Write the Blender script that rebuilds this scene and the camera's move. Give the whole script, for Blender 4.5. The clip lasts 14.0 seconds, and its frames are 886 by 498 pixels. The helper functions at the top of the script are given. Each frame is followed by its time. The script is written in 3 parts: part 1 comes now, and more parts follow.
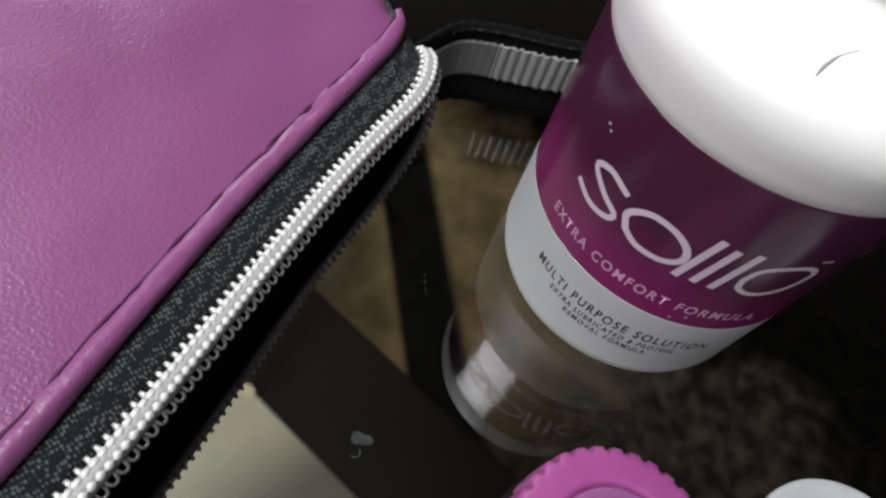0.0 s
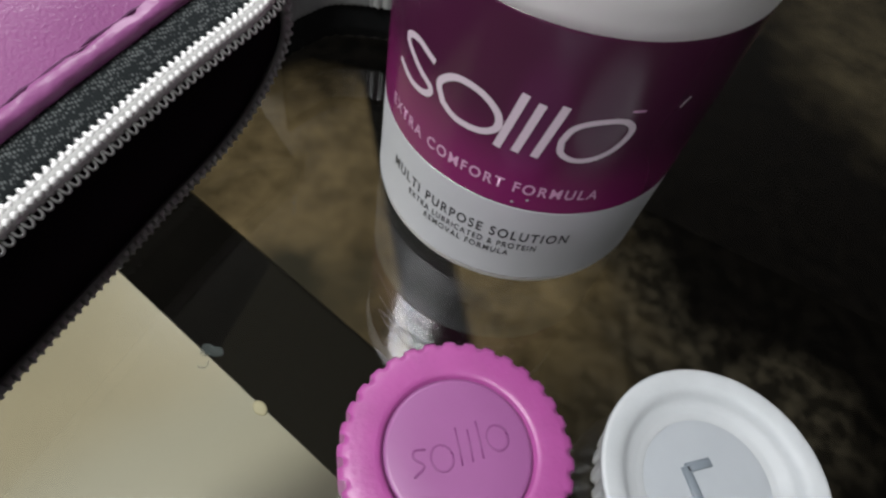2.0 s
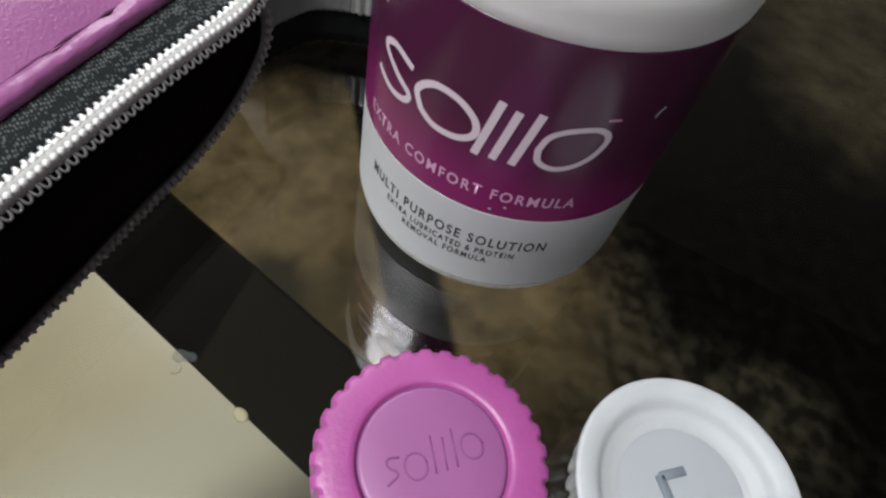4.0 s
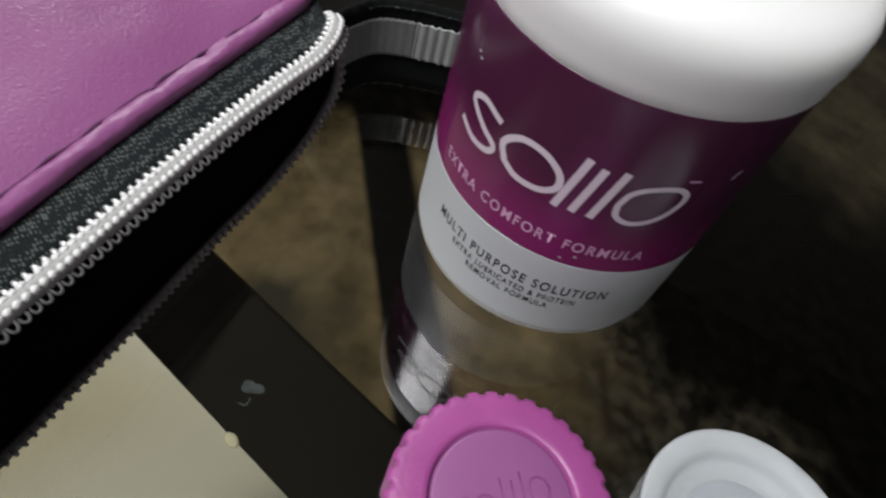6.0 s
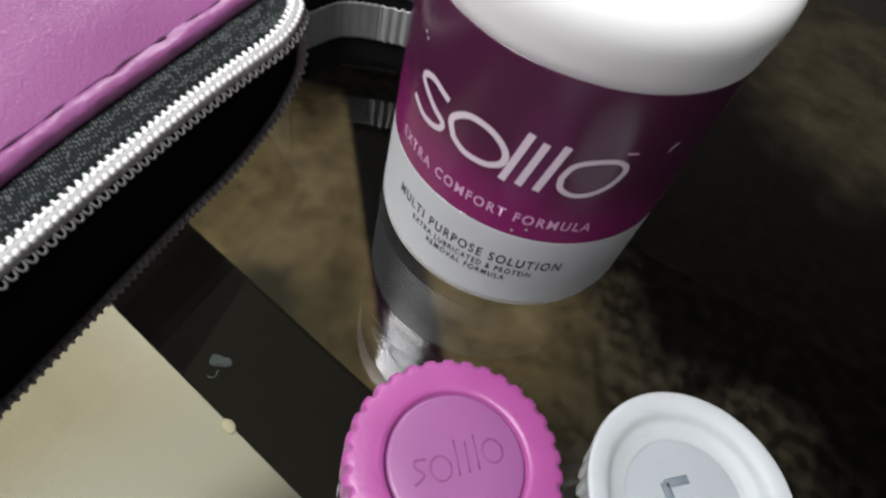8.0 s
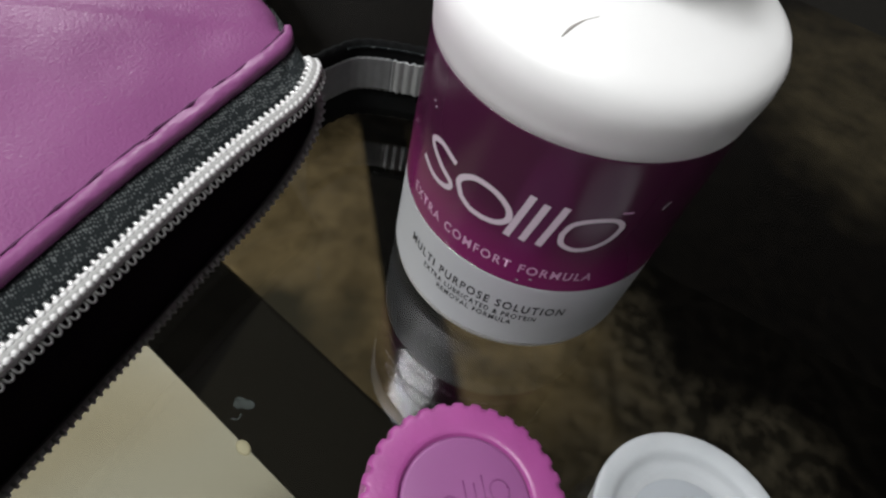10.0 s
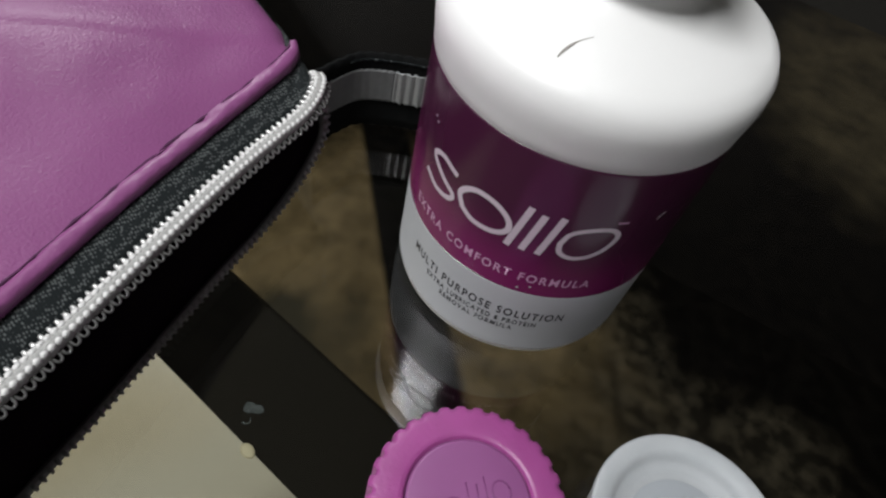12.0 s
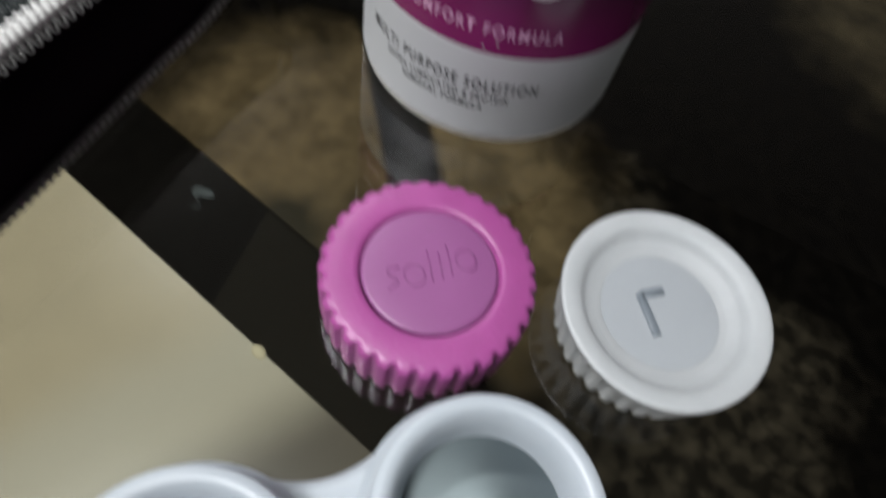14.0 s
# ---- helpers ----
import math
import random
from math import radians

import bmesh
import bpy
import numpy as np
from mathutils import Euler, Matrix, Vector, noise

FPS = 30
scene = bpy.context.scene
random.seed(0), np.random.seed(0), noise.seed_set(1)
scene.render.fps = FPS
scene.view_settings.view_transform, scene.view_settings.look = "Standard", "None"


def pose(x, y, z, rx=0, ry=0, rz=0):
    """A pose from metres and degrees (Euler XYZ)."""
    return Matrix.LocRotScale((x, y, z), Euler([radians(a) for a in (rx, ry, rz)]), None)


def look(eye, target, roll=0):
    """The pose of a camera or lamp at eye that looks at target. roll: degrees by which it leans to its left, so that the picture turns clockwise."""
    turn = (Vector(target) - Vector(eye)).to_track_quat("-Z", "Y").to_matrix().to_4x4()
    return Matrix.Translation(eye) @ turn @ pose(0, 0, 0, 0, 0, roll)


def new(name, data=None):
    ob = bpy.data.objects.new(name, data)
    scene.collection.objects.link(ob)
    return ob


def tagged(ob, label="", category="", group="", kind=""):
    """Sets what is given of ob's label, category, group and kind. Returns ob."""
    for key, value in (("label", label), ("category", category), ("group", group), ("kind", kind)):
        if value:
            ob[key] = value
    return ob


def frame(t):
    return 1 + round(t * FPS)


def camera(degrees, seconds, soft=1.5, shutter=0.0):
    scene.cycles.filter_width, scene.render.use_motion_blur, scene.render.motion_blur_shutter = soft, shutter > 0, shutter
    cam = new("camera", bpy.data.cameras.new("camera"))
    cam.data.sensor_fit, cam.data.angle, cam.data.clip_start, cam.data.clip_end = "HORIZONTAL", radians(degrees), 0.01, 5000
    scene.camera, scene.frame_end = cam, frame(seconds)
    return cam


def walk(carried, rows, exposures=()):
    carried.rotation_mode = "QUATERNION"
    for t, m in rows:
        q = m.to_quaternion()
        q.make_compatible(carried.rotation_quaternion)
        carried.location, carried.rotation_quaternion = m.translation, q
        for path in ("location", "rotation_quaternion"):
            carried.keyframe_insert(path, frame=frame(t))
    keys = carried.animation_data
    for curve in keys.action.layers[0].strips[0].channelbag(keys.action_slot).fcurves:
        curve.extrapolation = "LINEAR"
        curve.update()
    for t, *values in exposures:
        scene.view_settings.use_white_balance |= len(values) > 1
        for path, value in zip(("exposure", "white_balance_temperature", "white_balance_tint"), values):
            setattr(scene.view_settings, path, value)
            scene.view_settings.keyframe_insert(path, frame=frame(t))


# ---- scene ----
# The bottle's radius is the unit of the plan; U turns it into metres.
U = 0.021

cam = camera(70.0, 14.0, soft=2.4, shutter=0.5)
PATH = [
    (0.0, -0.628, -3.354, 4.034, 31.08, -10.86, 30.43),
    (0.1, -0.607, -3.451, 3.939, 33.59, -11.66, 29.52),
    (0.3, -0.287, -3.339, 3.888, 35.74, -8.55, 28.87),
    (0.5, 0.080, -3.184, 3.816, 35.01, -7.78, 30.19),
    (1.0, 0.474, -3.213, 3.730, 34.16, -7.84, 29.22),
    (1.5, 0.624, -3.158, 3.564, 32.41, -6.86, 29.06),
    (2.0, 0.645, -3.281, 3.727, 33.02, -7.59, 28.71),
    (2.2, 0.684, -3.243, 3.717, 32.02, -7.77, 28.34),
    (4.3, 0.685, -3.266, 3.728, 34.78, -9.58, 28.56),
    (4.5, 0.561, -3.292, 3.998, 36.18, -10.25, 28.97),
    (5.0, 0.151, -3.466, 3.951, 36.12, -10.68, 30.30),
    (5.5, -0.034, -3.585, 3.854, 35.29, -10.68, 31.02),
    (6.0, 0.271, -3.495, 3.788, 36.18, -10.98, 30.27),
    (6.5, 0.389, -3.481, 3.779, 35.75, -11.10, 29.70),
    (7.0, 0.491, -3.393, 3.665, 34.22, -11.48, 29.18),
    (7.5, 0.590, -3.368, 3.689, 34.28, -11.21, 28.96),
    (8.0, 0.535, -3.505, 3.915, 35.03, -10.67, 29.20),
    (8.5, 0.498, -3.516, 4.048, 36.06, -10.19, 29.78),
    (8.7, 0.496, -3.484, 4.082, 35.92, -9.45, 30.05),
    (11.0, 0.492, -3.538, 4.326, 36.95, -9.50, 29.28),
    (11.5, 0.480, -3.554, 4.362, 36.55, -8.94, 29.56),
    (12.0, 0.498, -3.554, 4.383, 36.74, -9.11, 29.45),
    (12.5, 0.531, -3.538, 4.325, 36.14, -8.08, 29.60),
    (13.0, 0.570, -3.531, 4.255, 35.76, -8.32, 29.43),
    (13.5, 0.641, -3.563, 4.302, 35.62, -8.50, 29.06),
    (13.6, 0.738, -3.562, 4.067, 33.19, -7.45, 27.93),
    (13.7, 0.837, -3.675, 3.889, 31.29, -7.46, 28.14),
    (13.8, 0.934, -3.790, 3.896, 31.16, -7.86, 28.60),
    (13.9, 1.043, -3.853, 3.773, 30.72, -7.86, 29.01),
    (14.0, 1.149, -3.859, 3.600, 29.26, -7.90, 28.93),
]
EXPOSURES = [(0.0, -0.1), (1.0, 0.0), (1.5, 0.13), (2.0, 0.14), (4.5, 0.25), (5.0, -0.3), (5.5, -0.3), (6.0, -0.08), (6.5, -0.05), (7.0, 0.2), (7.5, 0.33), (8.0, 0.34), (8.5, 0.05), (11.0, -0.2), (12.0, -0.28), (13.0, -0.32), (13.5, -0.33), (14.0, 0.1)]
walk(cam, [(t, pose(U * x, U * y, U * z, rx, ry, rz)) for t, x, y, z, rx, ry, rz in PATH], EXPOSURES)

# ---- light ----
world = bpy.data.worlds.new("world")
scene.world = world
world.use_nodes = True
world.node_tree.nodes["Background"].inputs["Color"].default_value = (0.9, 0.95, 1.0, 1)
world.node_tree.nodes["Background"].inputs["Strength"].default_value = 0.05


def area_lamp(name, eye, target, power, length, width, color=(1, 1, 1)):
    data = bpy.data.lights.new(name, "AREA")
    data.shape = "RECTANGLE"
    data.energy, data.size, data.size_y, data.color = power, length, width, color
    ob = new(name, data)
    ob.matrix_world = look(eye, target)
    return ob


TUBE_A, TUBE_B = (-0.585, -0.705, 1.88), (-1.764, 1.302, 1.88)
area_lamp("tube_light_glow", TUBE_A, (0, -0.02, 0), 60, 0.9, 0.35, (0.985, 0.99, 1.0))
area_lamp("far_tube_light_glow", TUBE_B, (0, -0.02, 0), 24, 0.6, 0.12, (0.985, 0.99, 1.0))


# ---- materials ----
def material(name, color, rough=0.5, metal=0.0, vary=0.15, scale=60, bump=0.0, bump_scale=400, sheen=0.0, coat=0.0, sub=0.0, spec=0.5):
    m = bpy.data.materials.new(name)
    m.use_nodes = True
    nt = m.node_tree
    b = nt.nodes["Principled BSDF"]
    co = nt.nodes.new("ShaderNodeTexCoord")
    n = nt.nodes.new("ShaderNodeTexNoise")
    n.inputs["Scale"].default_value, n.inputs["Detail"].default_value = scale, 6
    nt.links.new(co.outputs["Object"], n.inputs["Vector"])
    mix = nt.nodes.new("ShaderNodeMix")
    mix.data_type = "RGBA"
    mix.inputs["A"].default_value = (*[c * (1 - vary) for c in color], 1)
    mix.inputs["B"].default_value = (*[min(1, c * (1 + vary)) for c in color], 1)
    nt.links.new(n.outputs["Fac"], mix.inputs["Factor"])
    nt.links.new(mix.outputs["Result"], b.inputs["Base Color"])
    b.inputs["Roughness"].default_value, b.inputs["Metallic"].default_value = rough, metal
    b.inputs["Sheen Weight"].default_value, b.inputs["Coat Weight"].default_value = sheen, coat
    b.inputs["Specular IOR Level"].default_value = spec
    if sub:
        b.inputs["Subsurface Weight"].default_value = sub
        b.inputs["Subsurface Radius"].default_value = (1, 1, 1)
        b.inputs["Subsurface Scale"].default_value = 0.002
    if bump:
        f = nt.nodes.new("ShaderNodeTexNoise")
        f.inputs["Scale"].default_value, f.inputs["Detail"].default_value = bump_scale, 4
        nt.links.new(co.outputs["Object"], f.inputs["Vector"])
        bp = nt.nodes.new("ShaderNodeBump")
        bp.inputs["Strength"].default_value, bp.inputs["Distance"].default_value = bump, 0.0004
        nt.links.new(f.outputs["Fac"], bp.inputs["Height"])
        nt.links.new(bp.outputs["Normal"], b.inputs["Normal"])
    return m


def nodes_of(m):
    return m.node_tree, m.node_tree.nodes["Principled BSDF"]


def weave(m, scale, strength, distance=0.0003, fleck=None):
    """Adds the ribs of a woven tape to a material."""
    nt, b = nodes_of(m)
    co = nt.nodes.new("ShaderNodeTexCoord")
    w1, w2 = nt.nodes.new("ShaderNodeTexWave"), nt.nodes.new("ShaderNodeTexWave")
    w1.bands_direction, w2.bands_direction = "Y", "DIAGONAL"
    for w, k in ((w1, scale), (w2, scale * 0.8)):
        w.inputs["Scale"].default_value, w.inputs["Distortion"].default_value = k, 3.0
        nt.links.new(co.outputs["Object"], w.inputs["Vector"])
    add = nt.nodes.new("ShaderNodeMath")
    add.operation = "MULTIPLY"
    nt.links.new(w1.outputs["Fac"], add.inputs[0])
    nt.links.new(w2.outputs["Fac"], add.inputs[1])
    if fleck:
        mr = nt.nodes.new("ShaderNodeMapRange")
        mr.inputs["From Min"].default_value, mr.inputs["From Max"].default_value = 0.44, 0.24
        fl = nt.nodes.new("ShaderNodeTexVoronoi")
        fl.inputs["Scale"].default_value, fl.inputs["Randomness"].default_value = 2000, 0.5
        run = nt.nodes.new("ShaderNodeVectorRotate")
        run.rotation_type = "Z_AXIS"
        run.inputs["Angle"].default_value = 0.35
        flat = nt.nodes.new("ShaderNodeVectorMath")
        flat.operation = "MULTIPLY"
        flat.inputs[1].default_value = (1.0, 1.3, 0.5)
        nt.links.new(co.outputs["Object"], run.inputs["Vector"])
        nt.links.new(run.outputs[0], flat.inputs[0])
        nt.links.new(flat.outputs[0], fl.inputs["Vector"])
        patchy = nt.nodes.new("ShaderNodeTexNoise")
        patchy.inputs["Scale"].default_value = 900
        nt.links.new(co.outputs["Object"], patchy.inputs["Vector"])
        worn = nt.nodes.new("ShaderNodeMath")
        worn.operation = "MULTIPLY_ADD"
        worn.inputs[1].default_value, worn.inputs[2].default_value = -0.5, 0.25
        nt.links.new(patchy.outputs["Fac"], worn.inputs[0])
        total = nt.nodes.new("ShaderNodeMath")
        nt.links.new(fl.outputs["Distance"], total.inputs[0])
        nt.links.new(worn.outputs[0], total.inputs[1])
        nt.links.new(total.outputs[0], mr.inputs["Value"])
        mx = nt.nodes.new("ShaderNodeMix")
        mx.data_type = "RGBA"
        old = b.inputs["Base Color"].links[0].from_socket
        nt.links.new(mr.outputs["Result"], mx.inputs["Factor"])
        nt.links.new(old, mx.inputs["A"])
        mx.inputs["B"].default_value = (*fleck, 1)
        nt.links.new(mx.outputs["Result"], b.inputs["Base Color"])
    bp = nt.nodes.new("ShaderNodeBump")
    bp.inputs["Strength"].default_value, bp.inputs["Distance"].default_value = strength, distance
    nt.links.new(add.outputs[0], bp.inputs["Height"])
    nt.links.new(bp.outputs["Normal"], b.inputs["Normal"])


LEATHER = material("purple_leatherette", (0.235, 0.071, 0.197), 0.33, vary=0.14, scale=60, bump=0.26, bump_scale=2300, spec=0.5)
WELT = material("creased_purple_leatherette", (0.235, 0.071, 0.197), 0.36, vary=0.16, scale=90, bump=0.75, bump_scale=420, spec=0.5)
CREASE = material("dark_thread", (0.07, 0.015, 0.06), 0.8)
TAPE = material("black_zip_tape", (0.010, 0.013, 0.014), 0.75, spec=0.2)
weave(TAPE, 1700, 0.35, 0.0001, (0.10, 0.11, 0.11))
PLAIN_BLACK = material("plain_black_webbing", (0.007, 0.0075, 0.0075), 0.9, bump=0.3, bump_scale=900, spec=0.08)
LINING = material("black_lining", (0.010, 0.0065, 0.009), 0.95, bump=0.3, spec=0.03)
CORD = material("white_zip_cord", (0.36, 0.36, 0.35), 0.55, bump=0.4, bump_scale=2600, vary=0.25, scale=900)
SILVER = material("silver_zip_tooth", (0.85, 0.85, 0.84), 0.28, metal=0.5, vary=0.1)
STITCH = material("white_zip_thread", (0.68, 0.68, 0.67), 0.4, bump=0.4, bump_scale=2600, vary=0.25, scale=900)
GREY_TOOTH = material("grey_nylon_tooth", (0.24, 0.24, 0.235), 0.16, metal=0.35, spec=0.8)
# lower zip half: duller grey, the shade it lies in put into its colour
SHADED_TOOTH = material("shaded_grey_tooth", (0.21, 0.21, 0.21), 0.3, metal=0.3)
GLINT_SPECK = material("dim_glint_speck", (0.05, 0.053, 0.053), 0.5, vary=0.3, scale=500)
WEBBING = material("silver_webbing", (0.40, 0.41, 0.41), 0.38, vary=0.2, scale=500, metal=0.35)
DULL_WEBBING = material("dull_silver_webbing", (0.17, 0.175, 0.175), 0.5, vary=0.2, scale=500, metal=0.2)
WHITE = material("white_plastic", (0.84, 0.84, 0.83), 0.42, vary=0.02, sub=0.4)
PAPER_WHITE = material("white_label", (0.50, 0.515, 0.54), 0.45, vary=0.03)
PINK = material("pink_plastic", (0.315, 0.066, 0.24), 0.4, vary=0.14, scale=220, sub=0.4, bump=0.18, bump_scale=1500)
PINK_DISC = material("pink_matt_plastic", (0.24, 0.078, 0.215), 0.42, vary=0.06, sub=0.3)
FROST = material("frosted_white_plastic", (0.44, 0.46, 0.475), 0.52, vary=0.08, scale=160, sub=0.9, bump=0.14, bump_scale=700, spec=0.35)
FROST_DISC = material("frosted_disc", (0.35, 0.375, 0.40), 0.3, vary=0.06, scale=150, sub=0.4, bump=0.1, bump_scale=500)
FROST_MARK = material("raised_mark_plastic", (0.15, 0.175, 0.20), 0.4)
GLINT = material("painted_label_glint", (0.85, 0.85, 0.85), 0.2, metal=0.3)
PRINT_GREY = material("dark_print", (0.035, 0.035, 0.04), 0.5, vary=0.3)
PRINT_LIGHT = material("pale_print", (0.62, 0.53, 0.6), 0.45, vary=0.08)
PRINT_PINK = material("pink_print", (0.58, 0.32, 0.50), 0.45, vary=0.2)
INK = material("dark_scuff", (0.32, 0.30, 0.28), 0.6)


WALL = material("wall_paint", (0.05, 0.045, 0.04), 0.8, vary=0.05, scale=3)
CEILING = material("ceiling_paint", (0.2, 0.193, 0.18), 0.85, vary=0.03, scale=3)
BEIGE = material("polished_beige_tile", (0.60, 0.50, 0.325), 0.30, vary=0.10, scale=14, spec=0.9)
JOINT = material("dark_grout", (0.012, 0.010, 0.007), 0.9, spec=0.02)
STRIP = material("dark_stone_strip", (0.006, 0.005, 0.004), 0.7, vary=0.6, scale=18, spec=0.03)
SMEAR = material("dried_drop", (0.15, 0.18, 0.17), 0.85, vary=0.5, scale=900, spec=0.1)
nodes_of(SMEAR)[1].inputs["Alpha"].default_value = 0.22
LAMP_GLASS = material("lamp_diffuser", (0.9, 0.9, 0.88), 0.5)
nodes_of(LAMP_GLASS)[1].inputs["Emission Color"].default_value = (0.97, 0.98, 1.0, 1)
nodes_of(LAMP_GLASS)[1].inputs["Emission Strength"].default_value = 1.5


def label_material():
    """Plum above, magenta below, with a soft passage between them."""
    m = material("printed_label", (0.1, 0.02, 0.06), 0.19, spec=0.48)
    nt, b = nodes_of(m)
    co = nt.nodes.new("ShaderNodeTexCoord")
    sep = nt.nodes.new("ShaderNodeSeparateXYZ")
    nt.links.new(co.outputs["Object"], sep.inputs[0])
    n = nt.nodes.new("ShaderNodeTexNoise")
    n.inputs["Scale"].default_value = 25
    nt.links.new(co.outputs["Object"], n.inputs["Vector"])
    off = nt.nodes.new("ShaderNodeMath")
    off.operation = "MULTIPLY_ADD"
    off.inputs[1].default_value = 0.004
    nt.links.new(n.outputs["Fac"], off.inputs[0])
    nt.links.new(sep.outputs["Z"], off.inputs[2])
    slope = nt.nodes.new("ShaderNodeMath")
    slope.operation = "MULTIPLY_ADD"
    slope.inputs[1].default_value = 0.12
    nt.links.new(sep.outputs["X"], slope.inputs[0])
    nt.links.new(off.outputs[0], slope.inputs[2])
    ramp = nt.nodes.new("ShaderNodeMapRange")
    ramp.interpolation_type = "SMOOTHSTEP"
    ramp.inputs["From Min"].default_value, ramp.inputs["From Max"].default_value = 1.02 * U, 1.62 * U
    nt.links.new(slope.outputs[0], ramp.inputs["Value"])
    mix = nt.nodes.new("ShaderNodeMix")
    mix.data_type = "RGBA"
    mix.inputs["A"].default_value, mix.inputs["B"].default_value = (0.20, 0.017, 0.112, 1), (0.066, 0.0135, 0.042, 1)
    nt.links.new(ramp.outputs["Result"], mix.inputs["Factor"])
    nt.links.new(mix.outputs["Result"], b.inputs["Base Color"])
    return m


def floor_coords(nt):
    """Floor positions, drawn in so that the stone's pattern reads at a smaller plan."""
    co = nt.nodes.new("ShaderNodeTexCoord")
    mp = nt.nodes.new("ShaderNodeVectorMath")
    mp.operation = "MULTIPLY_ADD"
    mp.inputs[1].default_value = (1 / SPREAD, 1 / SPREAD, 0)
    mp.inputs[2].default_value = (0.43 * U * (1 - 1 / SPREAD), -3.45 * U * (1 - 1 / SPREAD), 0)
    nt.links.new(co.outputs["Object"], mp.inputs[0])
    return mp.outputs[0]


SPREAD = 2.52


def side_of(nt, fac_from, fac_to, nx, ny, wob=0.0):
    """A soft step across a straight line on the floor."""
    co = floor_coords(nt)
    dot = nt.nodes.new("ShaderNodeVectorMath")
    dot.operation = "DOT_PRODUCT"
    dot.inputs[1].default_value = (nx, ny, 0)
    nt.links.new(co, dot.inputs[0])
    n = nt.nodes.new("ShaderNodeTexNoise")
    n.inputs["Scale"].default_value, n.inputs["Detail"].default_value = 14, 4
    nt.links.new(co, n.inputs["Vector"])
    add = nt.nodes.new("ShaderNodeMath")
    add.operation = "MULTIPLY_ADD"
    add.inputs[1].default_value = wob * U
    nt.links.new(n.outputs["Fac"], add.inputs[0])
    nt.links.new(dot.outputs["Value"], add.inputs[2])
    mr = nt.nodes.new("ShaderNodeMapRange")
    mr.interpolation_type = "SMOOTHSTEP"
    mr.inputs["From Min"].default_value, mr.inputs["From Max"].default_value = fac_from * U, fac_to * U
    nt.links.new(add.outputs[0], mr.inputs["Value"])
    return mr.outputs["Result"]


def two_tone(m, color, fac):
    nt, b = nodes_of(m)
    mx = nt.nodes.new("ShaderNodeMix")
    mx.data_type = "RGBA"
    old = b.inputs["Base Color"].links[0].from_socket
    nt.links.new(fac, mx.inputs["Factor"])
    nt.links.new(old, mx.inputs["A"])
    mx.inputs["B"].default_value = (*color, 1)
    nt.links.new(mx.outputs["Result"], b.inputs["Base Color"])


# black strip; past a line it greys, the ceiling's reflection put into its colour
two_tone(STRIP, (0.017, 0.0145, 0.0105), side_of(STRIP.node_tree, -5.86, -5.70, 0.985, 0.17))
# paler half of the beige tile: the lamp's glow put into its colour
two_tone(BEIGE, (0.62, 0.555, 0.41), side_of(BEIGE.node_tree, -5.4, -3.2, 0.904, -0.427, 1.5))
# towards the far end the tile turns darker and brown
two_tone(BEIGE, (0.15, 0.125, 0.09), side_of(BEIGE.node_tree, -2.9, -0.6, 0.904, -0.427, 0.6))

LABEL = label_material()


